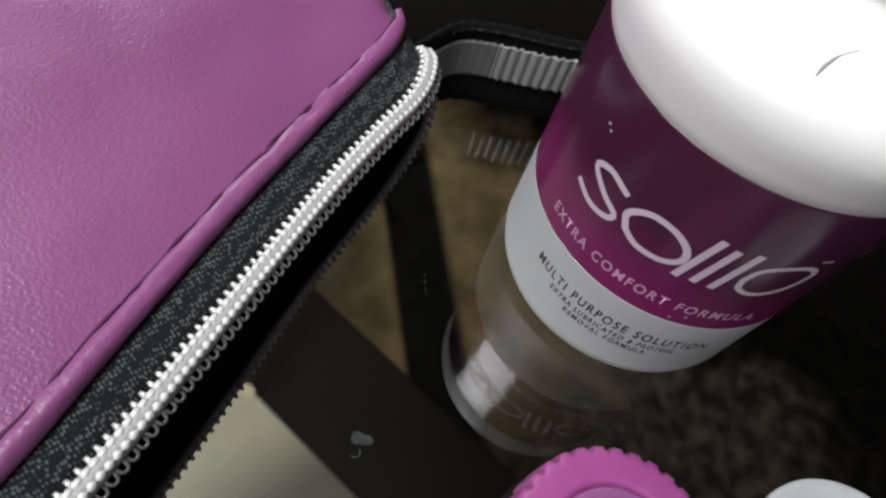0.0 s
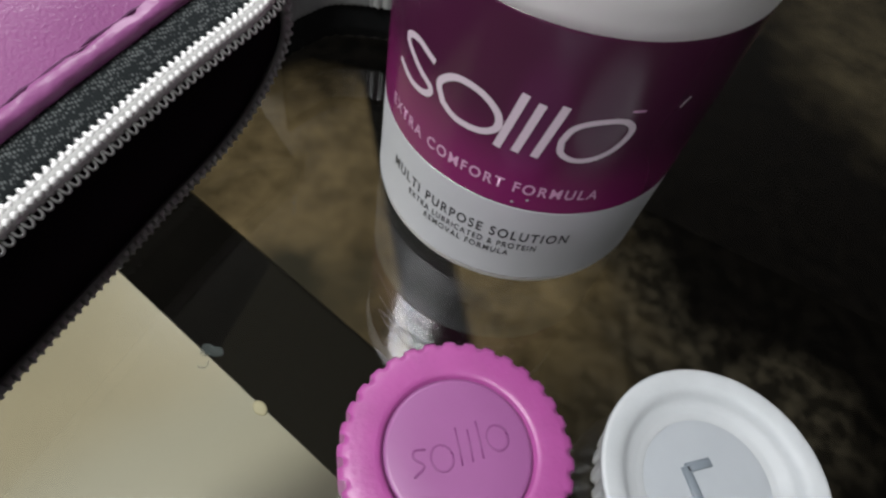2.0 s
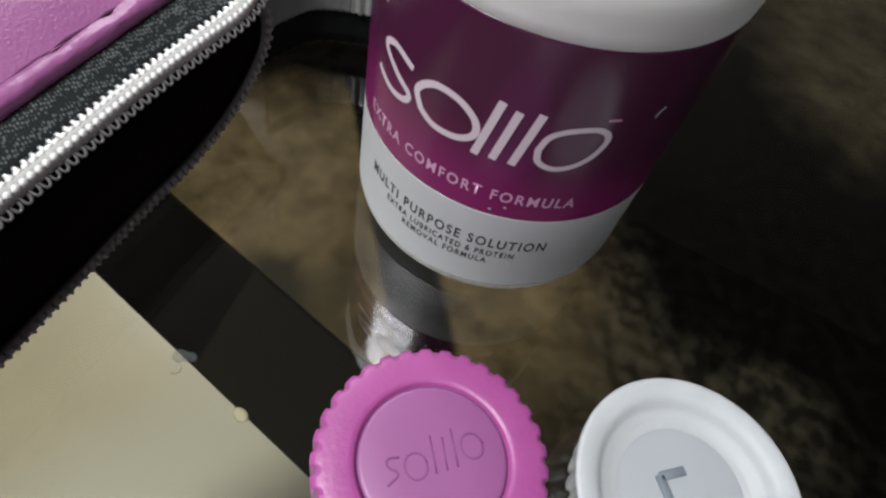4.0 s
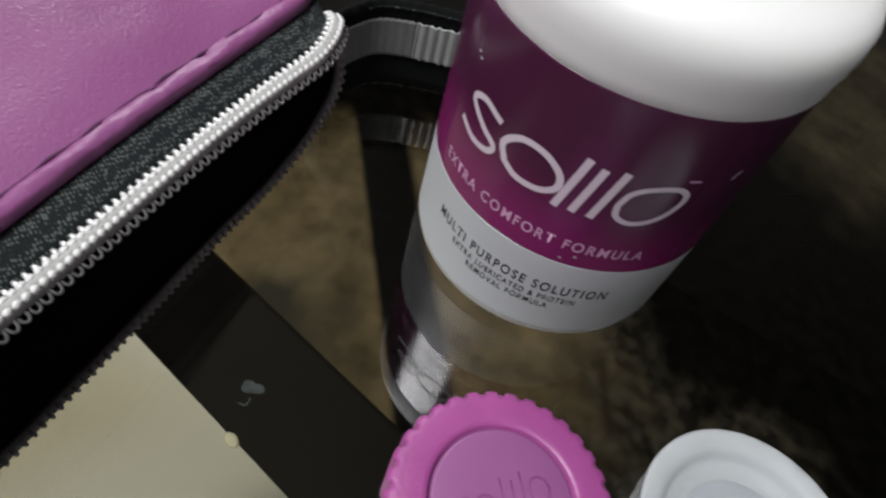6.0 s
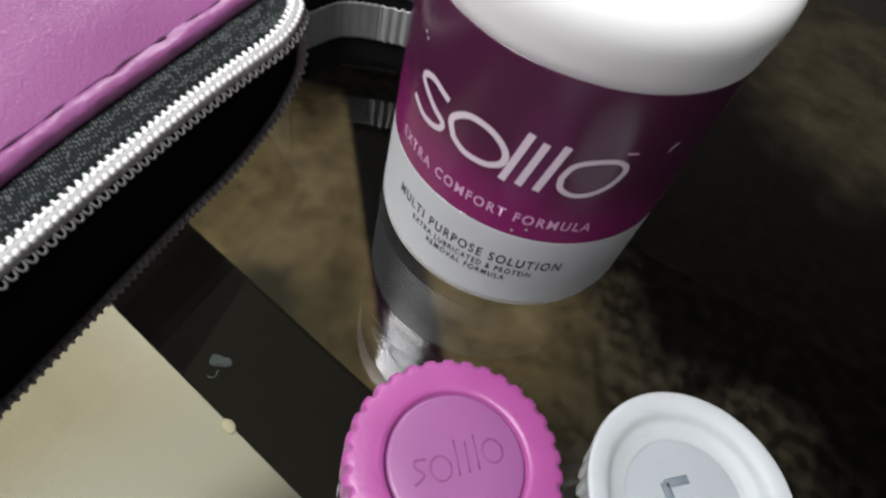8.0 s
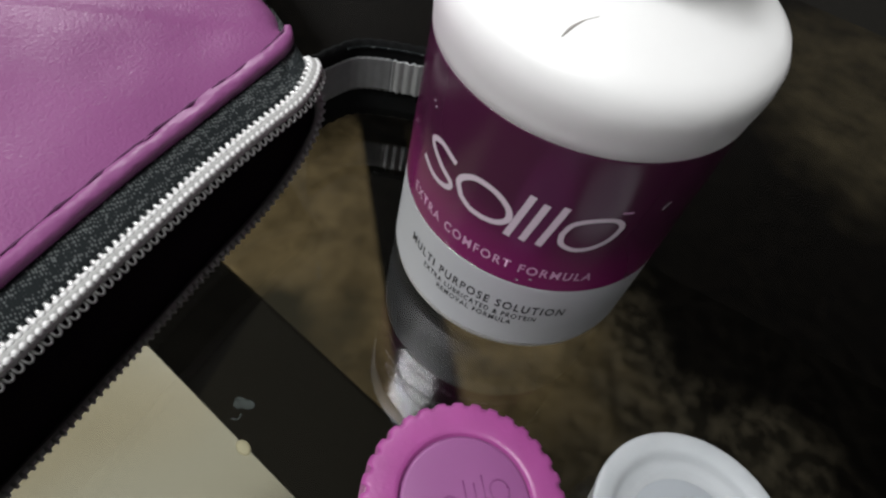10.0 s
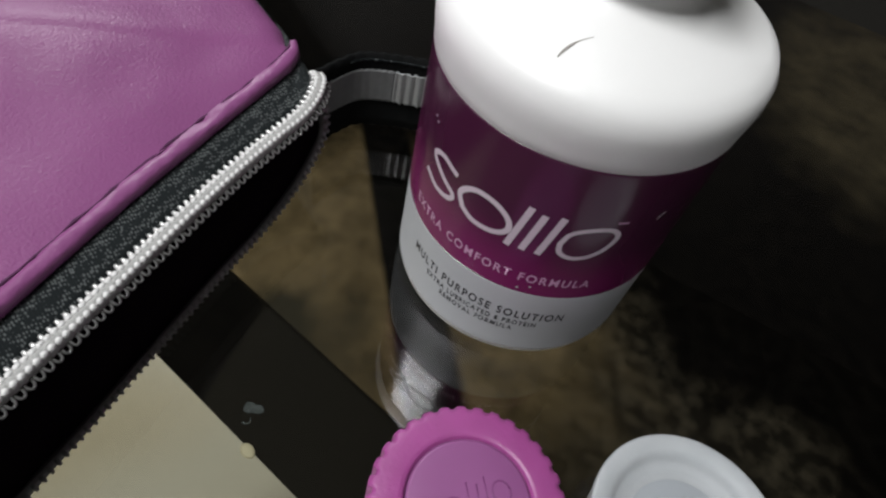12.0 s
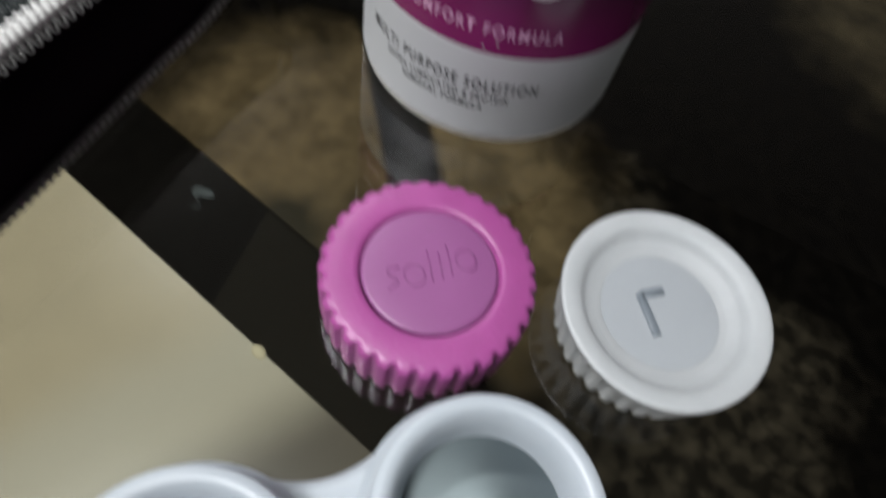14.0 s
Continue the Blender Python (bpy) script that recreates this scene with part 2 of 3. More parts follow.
def granite_material():
    """Dark polished stone with broad brown veins and small pale grains."""
    m = material("brown_granite", (0.1, 0.08, 0.05), 0.55, spec=0.03)
    nt, b = nodes_of(m)
    co = floor_coords(nt)
    wob = nt.nodes.new("ShaderNodeTexNoise")
    wob.inputs["Scale"].default_value, wob.inputs["Detail"].default_value = 22, 4
    nt.links.new(co, wob.inputs["Vector"])
    shift = nt.nodes.new("ShaderNodeVectorMath")
    shift.operation = "MULTIPLY_ADD"
    shift.inputs[1].default_value = (0.09, 0.09, 0)
    nt.links.new(wob.outputs["Color"], shift.inputs[0])
    nt.links.new(co, shift.inputs[2])

    def patch(x, y, rx, ry, soft=0.35, turn=0.0):
        src = shift.outputs[0]
        if turn:
            rot = nt.nodes.new("ShaderNodeVectorRotate")
            rot.rotation_type = "Z_AXIS"
            rot.inputs["Center"].default_value = (x * U + 0.045, y * U + 0.045, 0)
            rot.inputs["Angle"].default_value = radians(turn)
            nt.links.new(src, rot.inputs["Vector"])
            src = rot.outputs[0]
        mp = nt.nodes.new("ShaderNodeVectorMath")
        mp.operation = "MULTIPLY_ADD"
        mp.inputs[1].default_value = (1 / (rx * U), 1 / (ry * U), 0)
        mp.inputs[2].default_value = (-(x * U + 0.045) / (rx * U), -(y * U + 0.045) / (ry * U), 0)
        nt.links.new(src, mp.inputs[0])
        ln = nt.nodes.new("ShaderNodeVectorMath")
        ln.operation = "LENGTH"
        nt.links.new(mp.outputs[0], ln.inputs[0])
        mr = nt.nodes.new("ShaderNodeMapRange")
        mr.interpolation_type = "SMOOTHSTEP"
        mr.inputs["From Min"].default_value, mr.inputs["From Max"].default_value = 1 + soft / 2, 1 - soft / 2
        nt.links.new(ln.outputs["Value"], mr.inputs["Value"])
        return mr.outputs["Result"]

    def mixed(fac, a, c):
        mx = nt.nodes.new("ShaderNodeMix")
        mx.data_type = "RGBA"
        nt.links.new(fac, mx.inputs["Factor"])
        for socket, v in (("A", a), ("B", c)):
            if isinstance(v, tuple):
                mx.inputs[socket].default_value = (*v, 1)
            else:
                nt.links.new(v, mx.inputs[socket])
        return mx.outputs["Result"]

    grain = nt.nodes.new("ShaderNodeTexNoise")
    grain.inputs["Scale"].default_value, grain.inputs["Detail"].default_value = 85, 5
    nt.links.new(co, grain.inputs["Vector"])
    gr = nt.nodes.new("ShaderNodeMapRange")
    gr.inputs["From Min"].default_value, gr.inputs["From Max"].default_value = 0.40, 0.70
    nt.links.new(grain.outputs["Fac"], gr.inputs["Value"])
    cloud = nt.nodes.new("ShaderNodeTexNoise")
    cloud.inputs["Scale"].default_value, cloud.inputs["Detail"].default_value = 19, 10
    cloud.inputs["Roughness"].default_value = 0.66
    nt.links.new(co, cloud.inputs["Vector"])
    cr = nt.nodes.new("ShaderNodeMapRange")
    cr.inputs["From Min"].default_value, cr.inputs["From Max"].default_value = 0.36, 0.66
    nt.links.new(cloud.outputs["Fac"], cr.inputs["Value"])
    speckled = mixed(gr.outputs["Result"], (0.015, 0.0125, 0.009), (0.075, 0.061, 0.042))
    brown = mixed(cr.outputs["Result"], (0.074, 0.052, 0.025), (0.28, 0.199, 0.102))
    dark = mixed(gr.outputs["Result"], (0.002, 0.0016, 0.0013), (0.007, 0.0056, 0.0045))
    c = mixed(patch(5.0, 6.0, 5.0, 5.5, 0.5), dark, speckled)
    c = mixed(patch(10.4, 28.6, 6.6, 7.8, 0.7), c, mixed(cr.outputs["Result"], (0.055, 0.043, 0.027), (0.160, 0.124, 0.072)))
    # near-black patch beside the speckled area
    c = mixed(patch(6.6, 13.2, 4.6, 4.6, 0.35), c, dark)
    c = mixed(patch(-4.4, 6.2, 7.0, 5.2, 0.7), c, brown)
    # straight near-black band across the brown, soft at both edges
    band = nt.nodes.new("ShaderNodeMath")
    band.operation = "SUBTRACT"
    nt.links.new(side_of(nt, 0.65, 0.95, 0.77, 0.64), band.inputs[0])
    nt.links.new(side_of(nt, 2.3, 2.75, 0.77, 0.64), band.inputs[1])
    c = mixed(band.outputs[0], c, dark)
    c = mixed(patch(-5.4, 3.0, 1.9, 2.2, 1.2), c, (0.045, 0.038, 0.024))
    nt.links.new(c, b.inputs["Base Color"])
    return m


GRANITE = granite_material()


def glass_material():
    m = bpy.data.materials.new("tinted_glass_pane")
    m.use_nodes = True
    nt = m.node_tree
    out = nt.nodes["Material Output"]
    nt.nodes.remove(nt.nodes["Principled BSDF"])
    tr, gl, fr, mx = (nt.nodes.new("ShaderNode" + k) for k in ("BsdfTransparent", "BsdfGlossy", "Fresnel", "MixShader"))
    tr.inputs["Color"].default_value = (0.74, 0.76, 0.74, 1)
    gl.inputs["Roughness"].default_value = 0.0
    fr.inputs["IOR"].default_value = 1.52
    # stronger reflection on the top face, to count the lower face too
    both_faces = nt.nodes.new("ShaderNodeMath")
    both_faces.operation = "MULTIPLY"
    both_faces.inputs[1].default_value = 1.7
    nt.links.new(fr.outputs[0], both_faces.inputs[0])
    nt.links.new(both_faces.outputs[0], mx.inputs[0])
    nt.links.new(tr.outputs[0], mx.inputs[1])
    nt.links.new(gl.outputs[0], mx.inputs[2])
    nt.links.new(mx.outputs[0], out.inputs["Surface"])
    return m


GLASS = glass_material()


def tint_material():
    m = bpy.data.materials.new("tinted_glass_body")
    m.use_nodes = True
    nt = m.node_tree
    nt.nodes.remove(nt.nodes["Principled BSDF"])
    tr = nt.nodes.new("ShaderNodeBsdfTransparent")
    tr.inputs["Color"].default_value = (0.74, 0.76, 0.74, 1)
    nt.links.new(tr.outputs[0], nt.nodes["Material Output"].inputs["Surface"])
    return m


GLASS_BODY = tint_material()


# ---- builders ----
def part(name, bm, mat, parent=None, label="", smooth=True):
    """Links a bmesh, drawn in units of the bottle's radius, as one mesh under parent."""
    bmesh.ops.scale(bm, vec=(U, U, U), verts=bm.verts)
    me = bpy.data.meshes.new(name)
    bm.to_mesh(me)
    bm.free()
    if smooth:
        for p in me.polygons:
            p.use_smooth = True
    me.materials.append(mat)
    ob = new(name, me)
    if parent is not None:
        ob.parent = parent
        ob.matrix_parent_inverse = parent.matrix_world.inverted()
    if label:
        ob["label"] = label
    return ob


def thing(name, x, y, z, label, category, group="", kind=""):
    ob = new(name)
    ob.location = (U * x, U * y, U * z)
    ob.empty_display_size = 0.005
    bpy.context.view_layer.update()
    return tagged(ob, label, category, group, kind)


def lathe(profile, x=0, y=0, z=0, n=64, wobble=None):
    """Turns (radius, height) pairs round the vertical; wobble(i, angle) scales the radius."""
    bm = bmesh.new()
    rings = []
    for i, (r, h) in enumerate(profile):
        ring = []
        for k in range(n):
            a = 2 * math.pi * k / n
            rr = r * (wobble(i, a) if wobble else 1)
            ring.append(bm.verts.new((x + rr * math.cos(a), y + rr * math.sin(a), z + h)))
        rings.append(ring)
    for a, b in zip(rings, rings[1:]):
        for k in range(n):
            bm.faces.new((a[k], a[(k + 1) % n], b[(k + 1) % n], b[k]))
    for ring, flip in ((rings[0], True), (rings[-1], False)):
        if profile[0] != profile[-1] and (Vector(ring[0].co) - Vector(ring[n // 2].co)).length > 1e-4:
            bm.faces.new(ring[::-1] if flip else ring)
    bmesh.ops.recalc_face_normals(bm, faces=bm.faces)
    return bm


def box(x0, y0, z0, x1, y1, z1, bevel=0.0):
    bm = bmesh.new()
    bmesh.ops.create_cube(bm, size=1)
    for v in bm.verts:
        v.co = Vector(((x0 + x1) / 2 + v.co.x * (x1 - x0), (y0 + y1) / 2 + v.co.y * (y1 - y0), (z0 + z1) / 2 + v.co.z * (z1 - z0)))
    if bevel:
        bmesh.ops.bevel(bm, geom=bm.edges[:], offset=bevel, segments=2, affect="EDGES")
    return bm


def spline(points, n):
    """n points evenly spaced on a smooth line through the given points."""
    p = [Vector(q) for q in points]
    p = [2 * p[0] - p[1]] + p + [2 * p[-1] - p[-2]]
    fine = []
    for i in range(1, len(p) - 2):
        for k in range(24):
            t = k / 24
            a, b, c, d = p[i - 1:i + 3]
            fine.append(0.5 * (2 * b + (c - a) * t + (2 * a - 5 * b + 4 * c - d) * t * t + (3 * b - a - 3 * c + d) * t ** 3))
    fine.append(p[-2])
    run = [0.0]
    for a, b in zip(fine, fine[1:]):
        run.append(run[-1] + (b - a).length)
    out, j = [], 0
    for k in range(n):
        s = run[-1] * k / (n - 1)
        while j < len(run) - 2 and run[j + 1] < s:
            j += 1
        f = (s - run[j]) / max(1e-9, run[j + 1] - run[j])
        out.append(fine[j].lerp(fine[j + 1], min(1, f)))
    return out


def tube(points, r, n=10, bm=None, closed_ends=True):
    bm = bm or bmesh.new()
    rings = []
    for i, q in enumerate(points):
        d = (points[min(i + 1, len(points) - 1)] - points[max(i - 1, 0)]).normalized()
        side = d.cross(Vector((0, 0, 1)))
        side = side.normalized() if side.length > 1e-4 else Vector((1, 0, 0))
        up = side.cross(d)
        rr = r(i) if callable(r) else r
        rings.append([bm.verts.new(q + rr * (math.cos(2 * math.pi * k / n) * side + math.sin(2 * math.pi * k / n) * up)) for k in range(n)])
    for a, b in zip(rings, rings[1:]):
        for k in range(n):
            bm.faces.new((a[k], a[(k + 1) % n], b[(k + 1) % n], b[k]))
    if closed_ends:
        bm.faces.new(rings[0])
        bm.faces.new(rings[-1][::-1])
    bmesh.ops.recalc_face_normals(bm, faces=bm.faces)
    return bm


def sheet(rows, thick=0.0):
    """A skin over rows of points, thickened along its normals."""
    bm = bmesh.new()
    vs = [[bm.verts.new(q) for q in row] for row in rows]
    for a, b in zip(vs, vs[1:]):
        for k in range(len(a) - 1):
            bm.faces.new((a[k], a[k + 1], b[k + 1], b[k]))
    bmesh.ops.recalc_face_normals(bm, faces=bm.faces)
    if thick:
        bmesh.ops.solidify(bm, geom=bm.faces[:], thickness=thick)
    return bm


def on_bottle(theta, z, out=0.006):
    return Vector(((1 + out) * math.cos(theta), (1 + out) * math.sin(theta), z))


def stroke(points, width, out=0.006, closed=False):
    """A ribbon of constant width printed on the bottle's side, through (angle, height) points."""
    pts = [Vector((a, z, 0)) for a, z in points]
    if closed:
        pts = spline(pts + pts[:1], 48)
    elif len(pts) > 2:
        pts = spline(pts, 36)
    else:
        pts = [pts[0].lerp(pts[1], k / 6) for k in range(7)]
    bm = bmesh.new()
    left, right = [], []
    for i, q in enumerate(pts):
        a, b = pts[max(i - 1, 0)], pts[min(i + 1, len(pts) - 1)]
        if closed and i in (0, len(pts) - 1):
            a, b = pts[-2], pts[1]
        d = (b - a).normalized()
        nrm = Vector((-d.y, d.x, 0)) * width / 2
        left.append(bm.verts.new(on_bottle((q + nrm).x, (q + nrm).y, out)))
        right.append(bm.verts.new(on_bottle((q - nrm).x, (q - nrm).y, out)))
    for i in range(len(pts) - 1):
        bm.faces.new((left[i], left[i + 1], right[i + 1], right[i]))
    bmesh.ops.recalc_face_normals(bm, faces=bm.faces)
    return bm


def lettering(text, theta0, theta1, z, height, out=0.005):
    """Built-in letters, bent round the bottle between two angles."""
    cu = bpy.data.curves.new("lettering", "FONT")
    cu.body, cu.size, cu.space_character = text, 1.0, 1.28
    cu.offset = 0.016
    ob = new("lettering_source", cu)
    bpy.context.view_layer.update()
    me = bpy.data.meshes.new_from_object(ob.evaluated_get(bpy.context.evaluated_depsgraph_get()))
    bpy.data.objects.remove(ob)
    bm = bmesh.new()
    bm.from_mesh(me)
    xs = [v.co.x for v in bm.verts]
    x0, x1 = min(xs), max(xs)
    for v in bm.verts:
        th = theta0 + (theta1 - theta0) * (v.co.x - x0) / (x1 - x0)
        v.co = on_bottle(th, z + (v.co.y - 0.35) * height / 0.7, out)
    bpy.data.meshes.remove(me)
    return bm


# ---- the setting: floor far below the glass, walls, ceiling ----
FLOOR_Z = -36.0


def setting(name, bm, mat, label, category):
    return tagged(part(name, bm, mat, None, smooth=False), label, category, kind="structure")


def across(x, offset):
    """Where the tile joints run on the floor."""
    return offset - 0.19 * (x + 5)


def floor_slab(x0, x1, o0, o1, top, thick=0.4):
    bm = bmesh.new()
    low = [bm.verts.new((x, across(x, o), top - thick)) for x, o in ((x0, o0), (x1, o0), (x1, o1), (x0, o1))]
    up = [bm.verts.new((x, across(x, o), top)) for x, o in ((x0, o0), (x1, o0), (x1, o1), (x0, o1))]
    bm.faces.new(low[::-1])
    bm.faces.new(up)
    for k in range(4):
        bm.faces.new((low[k], low[(k + 1) % 4], up[(k + 1) % 4], up[k]))
    bmesh.ops.recalc_face_normals(bm, faces=bm.faces)
    return bm


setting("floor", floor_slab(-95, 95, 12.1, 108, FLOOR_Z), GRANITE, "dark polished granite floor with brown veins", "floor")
setting("floor_joint", floor_slab(-95, 95, 11.85, 12.07, FLOOR_Z - 0.04, 0.36), JOINT, "dark joint between floor stones", "floor")
setting("floor_strip", floor_slab(-95, 95, 4.32, 11.82, FLOOR_Z), STRIP, "dark stone strip between floor tiles", "floor")
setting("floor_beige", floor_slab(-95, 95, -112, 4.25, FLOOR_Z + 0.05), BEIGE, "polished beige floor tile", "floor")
setting("wall_west", box(-95, -95, -36.5, -92, 95, 95), WALL, "plain painted wall", "wall")
setting("wall_east", box(92, -95, -36.5, 95, 95, 95), WALL, "plain painted wall", "wall")
setting("wall_north", box(-92, 92, -36.5, 92, 95, 95), WALL, "plain painted wall", "wall")
setting("wall_south", box(-92, -95, -36.5, 92, -92, 95), WALL, "plain painted wall", "wall")
setting("ceiling", box(-95, -95, 95, 95, 95, 98), CEILING, "plain white ceiling", "ceiling")

def tube_light(eye, length, tubes, width):
    """A batten on the ceiling with white tubes under it, lying across the line to the table."""
    x, y, z = (c / U for c in eye)
    turn = math.atan2(y, x) + math.pi / 2
    along = Vector((math.cos(turn), math.sin(turn), 0))
    half = 0.5 * length / U
    lamp = thing("tube_light", x, y, 95, "white ceiling batten with lit fluorescent tubes", "lamp", group="ceiling lamps")
    mid = Vector((x, y, z + 3.4))
    spread = 0.5 * width / U
    batten = box(-half, -spread, 1.0, half, spread, 95 - mid.z, 0.1)
    bmesh.ops.rotate(batten, cent=(0, 0, 0), matrix=Matrix.Rotation(turn, 3, "Z"), verts=batten.verts)
    bmesh.ops.translate(batten, vec=mid, verts=batten.verts)
    part("batten", batten, CEILING, lamp, "painted metal batten")
    sideways = Vector((-along.y, along.x, 0))
    for n in range(tubes):
        line = mid + sideways * (spread * 0.68 * (n - (tubes - 1) / 2))
        part("tube", tube([line + along * (half * 0.97 * k / 6) for k in range(-6, 7)], 0.65, 16), LAMP_GLASS, lamp, "lit white tube")
        for k in (-1, 1):
            part("tube_holder", tube([line + along * (half * 0.97 * k), line + along * (half * k)], 0.95, 12), CEILING, lamp)


tube_light(TUBE_A, 0.9, 3, 0.35)
tube_light(TUBE_B, 0.6, 1, 0.06)

BRASS = material("worn_brass", (0.80, 0.70, 0.46), 0.6)
stud = thing("floor_stud", -11.15, 5.3, FLOOR_Z + 0.05, "small worn brass stud in the floor joint", "stud")
part("stud_head", lathe([(0.6, 0.0), (0.55, 0.05), (0.38, 0.09), (0.001, 0.1)], -11.15, 5.3, FLOOR_Z + 0.05, 24, lambda i, a: 1 - 0.35 * abs(math.sin(a + 0.3))), BRASS, stud)

# ---- the glass table ----
table = thing("glass_table", 0, 0, 0, "lightly tinted clear glass table top", "table")
pane = part("glass_top", box(-30, -30, -0.3, 30, 24, -0.004, 0.03), GLASS, table, "lightly tinted polished glass sheet", smooth=False)
pane.visible_shadow = False
pane.data.materials.append(GLASS_BODY)
for face in pane.data.polygons:
    face.material_index = 0 if face.normal.z > 0.9 else 1


smear = thing("dried_drop", -0.92, -2.35, 0, "pale dried drop on the glass table", "stain")
part("smear_film", lathe([(0.055, 0.0), (0.045, 0.003), (0.012, 0.005)], -0.93, -2.34, 0.0, 32, lambda i, a: 1 + 0.36 * math.sin(2 * a + 0.9) + 0.12 * math.sin(3 * a + 0.4) + 0.05 * math.sin(7 * a)), SMEAR, smear)
part("smear_streak", tube(spline([(-0.90, -2.40, 0.002), (-0.885, -2.43, 0.002), (-0.90, -2.455, 0.002), (-0.93, -2.46, 0.002)], 12), 0.004, 6), SMEAR, smear)

# pale specks set on the glass for the zip's mirrored glints
specks = thing("mirrored_glints", -1.18, -1.15, 0, "few tiny pale specks painted as mirrored zip glints on the glass table", "dust")
for dx, dy, rr in ((0.0, 0.0, 0.008), (-0.03, 0.045, 0.006), (0.034, -0.043, 0.007), (0.055, -0.075, 0.006)):
    part("speck", lathe([(rr, 0.0), (rr * 0.8, rr * 0.7), (0.0005, rr)], -1.18 + dx, -1.15 + dy, 0.0, 8), GLINT_SPECK, specks)

# ---- the bottle ----
bottle = thing("solution_bottle", 0, 0, 0, "white plastic bottle with a plum and white label on the glass", "bottle")
BODY = [(0.84, 0.02), (0.90, 0.0), (0.955, 0.008), (0.985, 0.04), (0.996, 0.10), (0.998, 0.3), (0.998, 1.2), (0.998, 2.09), (1.003, 2.10), (1.008, 2.16), (1.018, 2.24), (1.026, 2.33), (1.018, 2.42), (0.975, 2.495), (0.90, 2.54),
        (0.80, 2.575), (0.70, 2.605), (0.60, 2.64), (0.51, 2.68), (0.45, 2.73), (0.425, 2.80), (0.41, 2.95)]
part("body", lathe(BODY, n=128), WHITE, bottle)
lower_label = part("label_lower", lathe([(0.9975, 0.10), (1.001, 0.105), (1.002, 0.112), (1.002, 0.13), (1.002, 0.5), (1.002, 0.838), (1.002, 0.849), (1.0005, 0.8515), (0.9985, 0.852)], n=160), PAPER_WHITE, bottle, "white lower label")
upper_label = part("label_upper", lathe([(0.9985, 0.853), (1.0015, 0.8535), (1.0025, 0.856), (1.0025, 0.87), (1.0025, 1.4), (1.0025, 2.075), (1.0025, 2.088), (1.0015, 2.0905), (0.9985, 2.092)], n=160), LABEL, bottle, "plum and magenta upper label")
part("bottle_cap", lathe([(0.46, 2.86), (0.50, 2.87), (0.505, 2.95), (0.50, 3.3), (0.46, 3.36), (0.2, 3.38)], n=96), WHITE, bottle, "white screw cap")
part("mould_mark", tube(spline([(-0.042, -0.84, 2.562), (-0.028, -0.779, 2.581), (0.005, -0.709, 2.603), (0.061, -0.647, 2.623)], 20), lambda i: 0.002 + 0.0065 * math.sin(math.pi * min(1, (i + 1) / 14)), 8), INK, bottle, "small curved dark scuff")
# the maker's mark, as plain strokes, rings and bars
part("printed_mark", stroke([(-1.93, 1.575), (-2.085, 1.612), (-2.18, 1.55), (-2.05, 1.455), (-1.935, 1.40), (-1.97, 1.335), (-2.10, 1.315), (-2.24, 1.365)], 0.040), PRINT_LIGHT, upper_label, "pale printed wave")
part("printed_ring", stroke([(-1.84, 1.38), (-1.88, 1.485), (-1.78, 1.585), (-1.636, 1.588), (-1.526, 1.513), (-1.508, 1.415), (-1.592, 1.345), (-1.739, 1.332)], 0.042, closed=True), PRINT_LIGHT, upper_label, "pale printed ring")
for a, b in (((-1.413, 1.69), (-1.484, 1.29)), ((-1.322, 1.66), (-1.385, 1.30)), ((-1.211, 1.68), (-1.28, 1.30))):
    part("printed_bar", stroke([a, b], 0.044), PRINT_LIGHT, upper_label, "pale printed slanting bar")
part("printed_ring", stroke([(-1.175, 1.45), (-1.14, 1.55), (-1.046, 1.605), (-0.911, 1.622), (-0.842, 1.56), (-0.875, 1.44), (-0.96, 1.355), (-1.066, 1.325), (-1.153, 1.365)], 0.036, closed=True), PRINT_LIGHT, upper_label, "pale printed oval ring")
part("printed_bar", stroke([(-0.89, 1.687), (-0.82, 1.687)], 0.016), PRINT_PINK, upper_label)
part("lettering", lettering("EXTRA COMFORT FORMULA", -2.285, -0.835, 1.035, 0.082), PRINT_PINK, upper_label, "pink capital letters", smooth=False)
part("lettering", lettering("MULTI PURPOSE SOLUTION", -2.18, -0.875, 0.585, 0.088), PRINT_GREY, lower_label, "dark grey capital letters", smooth=False)
part("lettering", lettering("EXTRA LUBRICATED & PROTEIN", -1.99, -1.055, 0.474, 0.056), PRINT_GREY, lower_label, "small grey capital letters", smooth=False)
part("lettering", lettering("REMOVAL FORMULA", -1.83, -1.215, 0.392, 0.056), PRINT_GREY, lower_label, "small grey capital letters", smooth=False)
for th, z in ((-1.307, 0.905), (-1.226, 0.945), (-2.25, 1.80), (-2.22, 1.775)):
    part("label_scuff", stroke([(th - 0.008, z), (th + 0.008, z + 0.003)], 0.014), PAPER_WHITE, upper_label)

# white stroke that paints the lamp's glint on the label
part("label_glint", stroke([(-0.612, 1.665), (-0.600, 1.70), (-0.575, 1.725)], 0.012), GLINT, upper_label, "tiny lamp glint painted white")


# ---- the lens case: two loose caps and its base ----
PINK_SHELL = [(0.565, 0.0), (0.626, 0.004), (0.630, 0.05), (0.631, 0.345), (0.624, 0.372), (0.606, 0.385), (0.57, 0.393), (0.51, 0.398), (0.45, 0.400), (0.424, 0.396), (0.412, 0.385), (0.404, 0.35)]
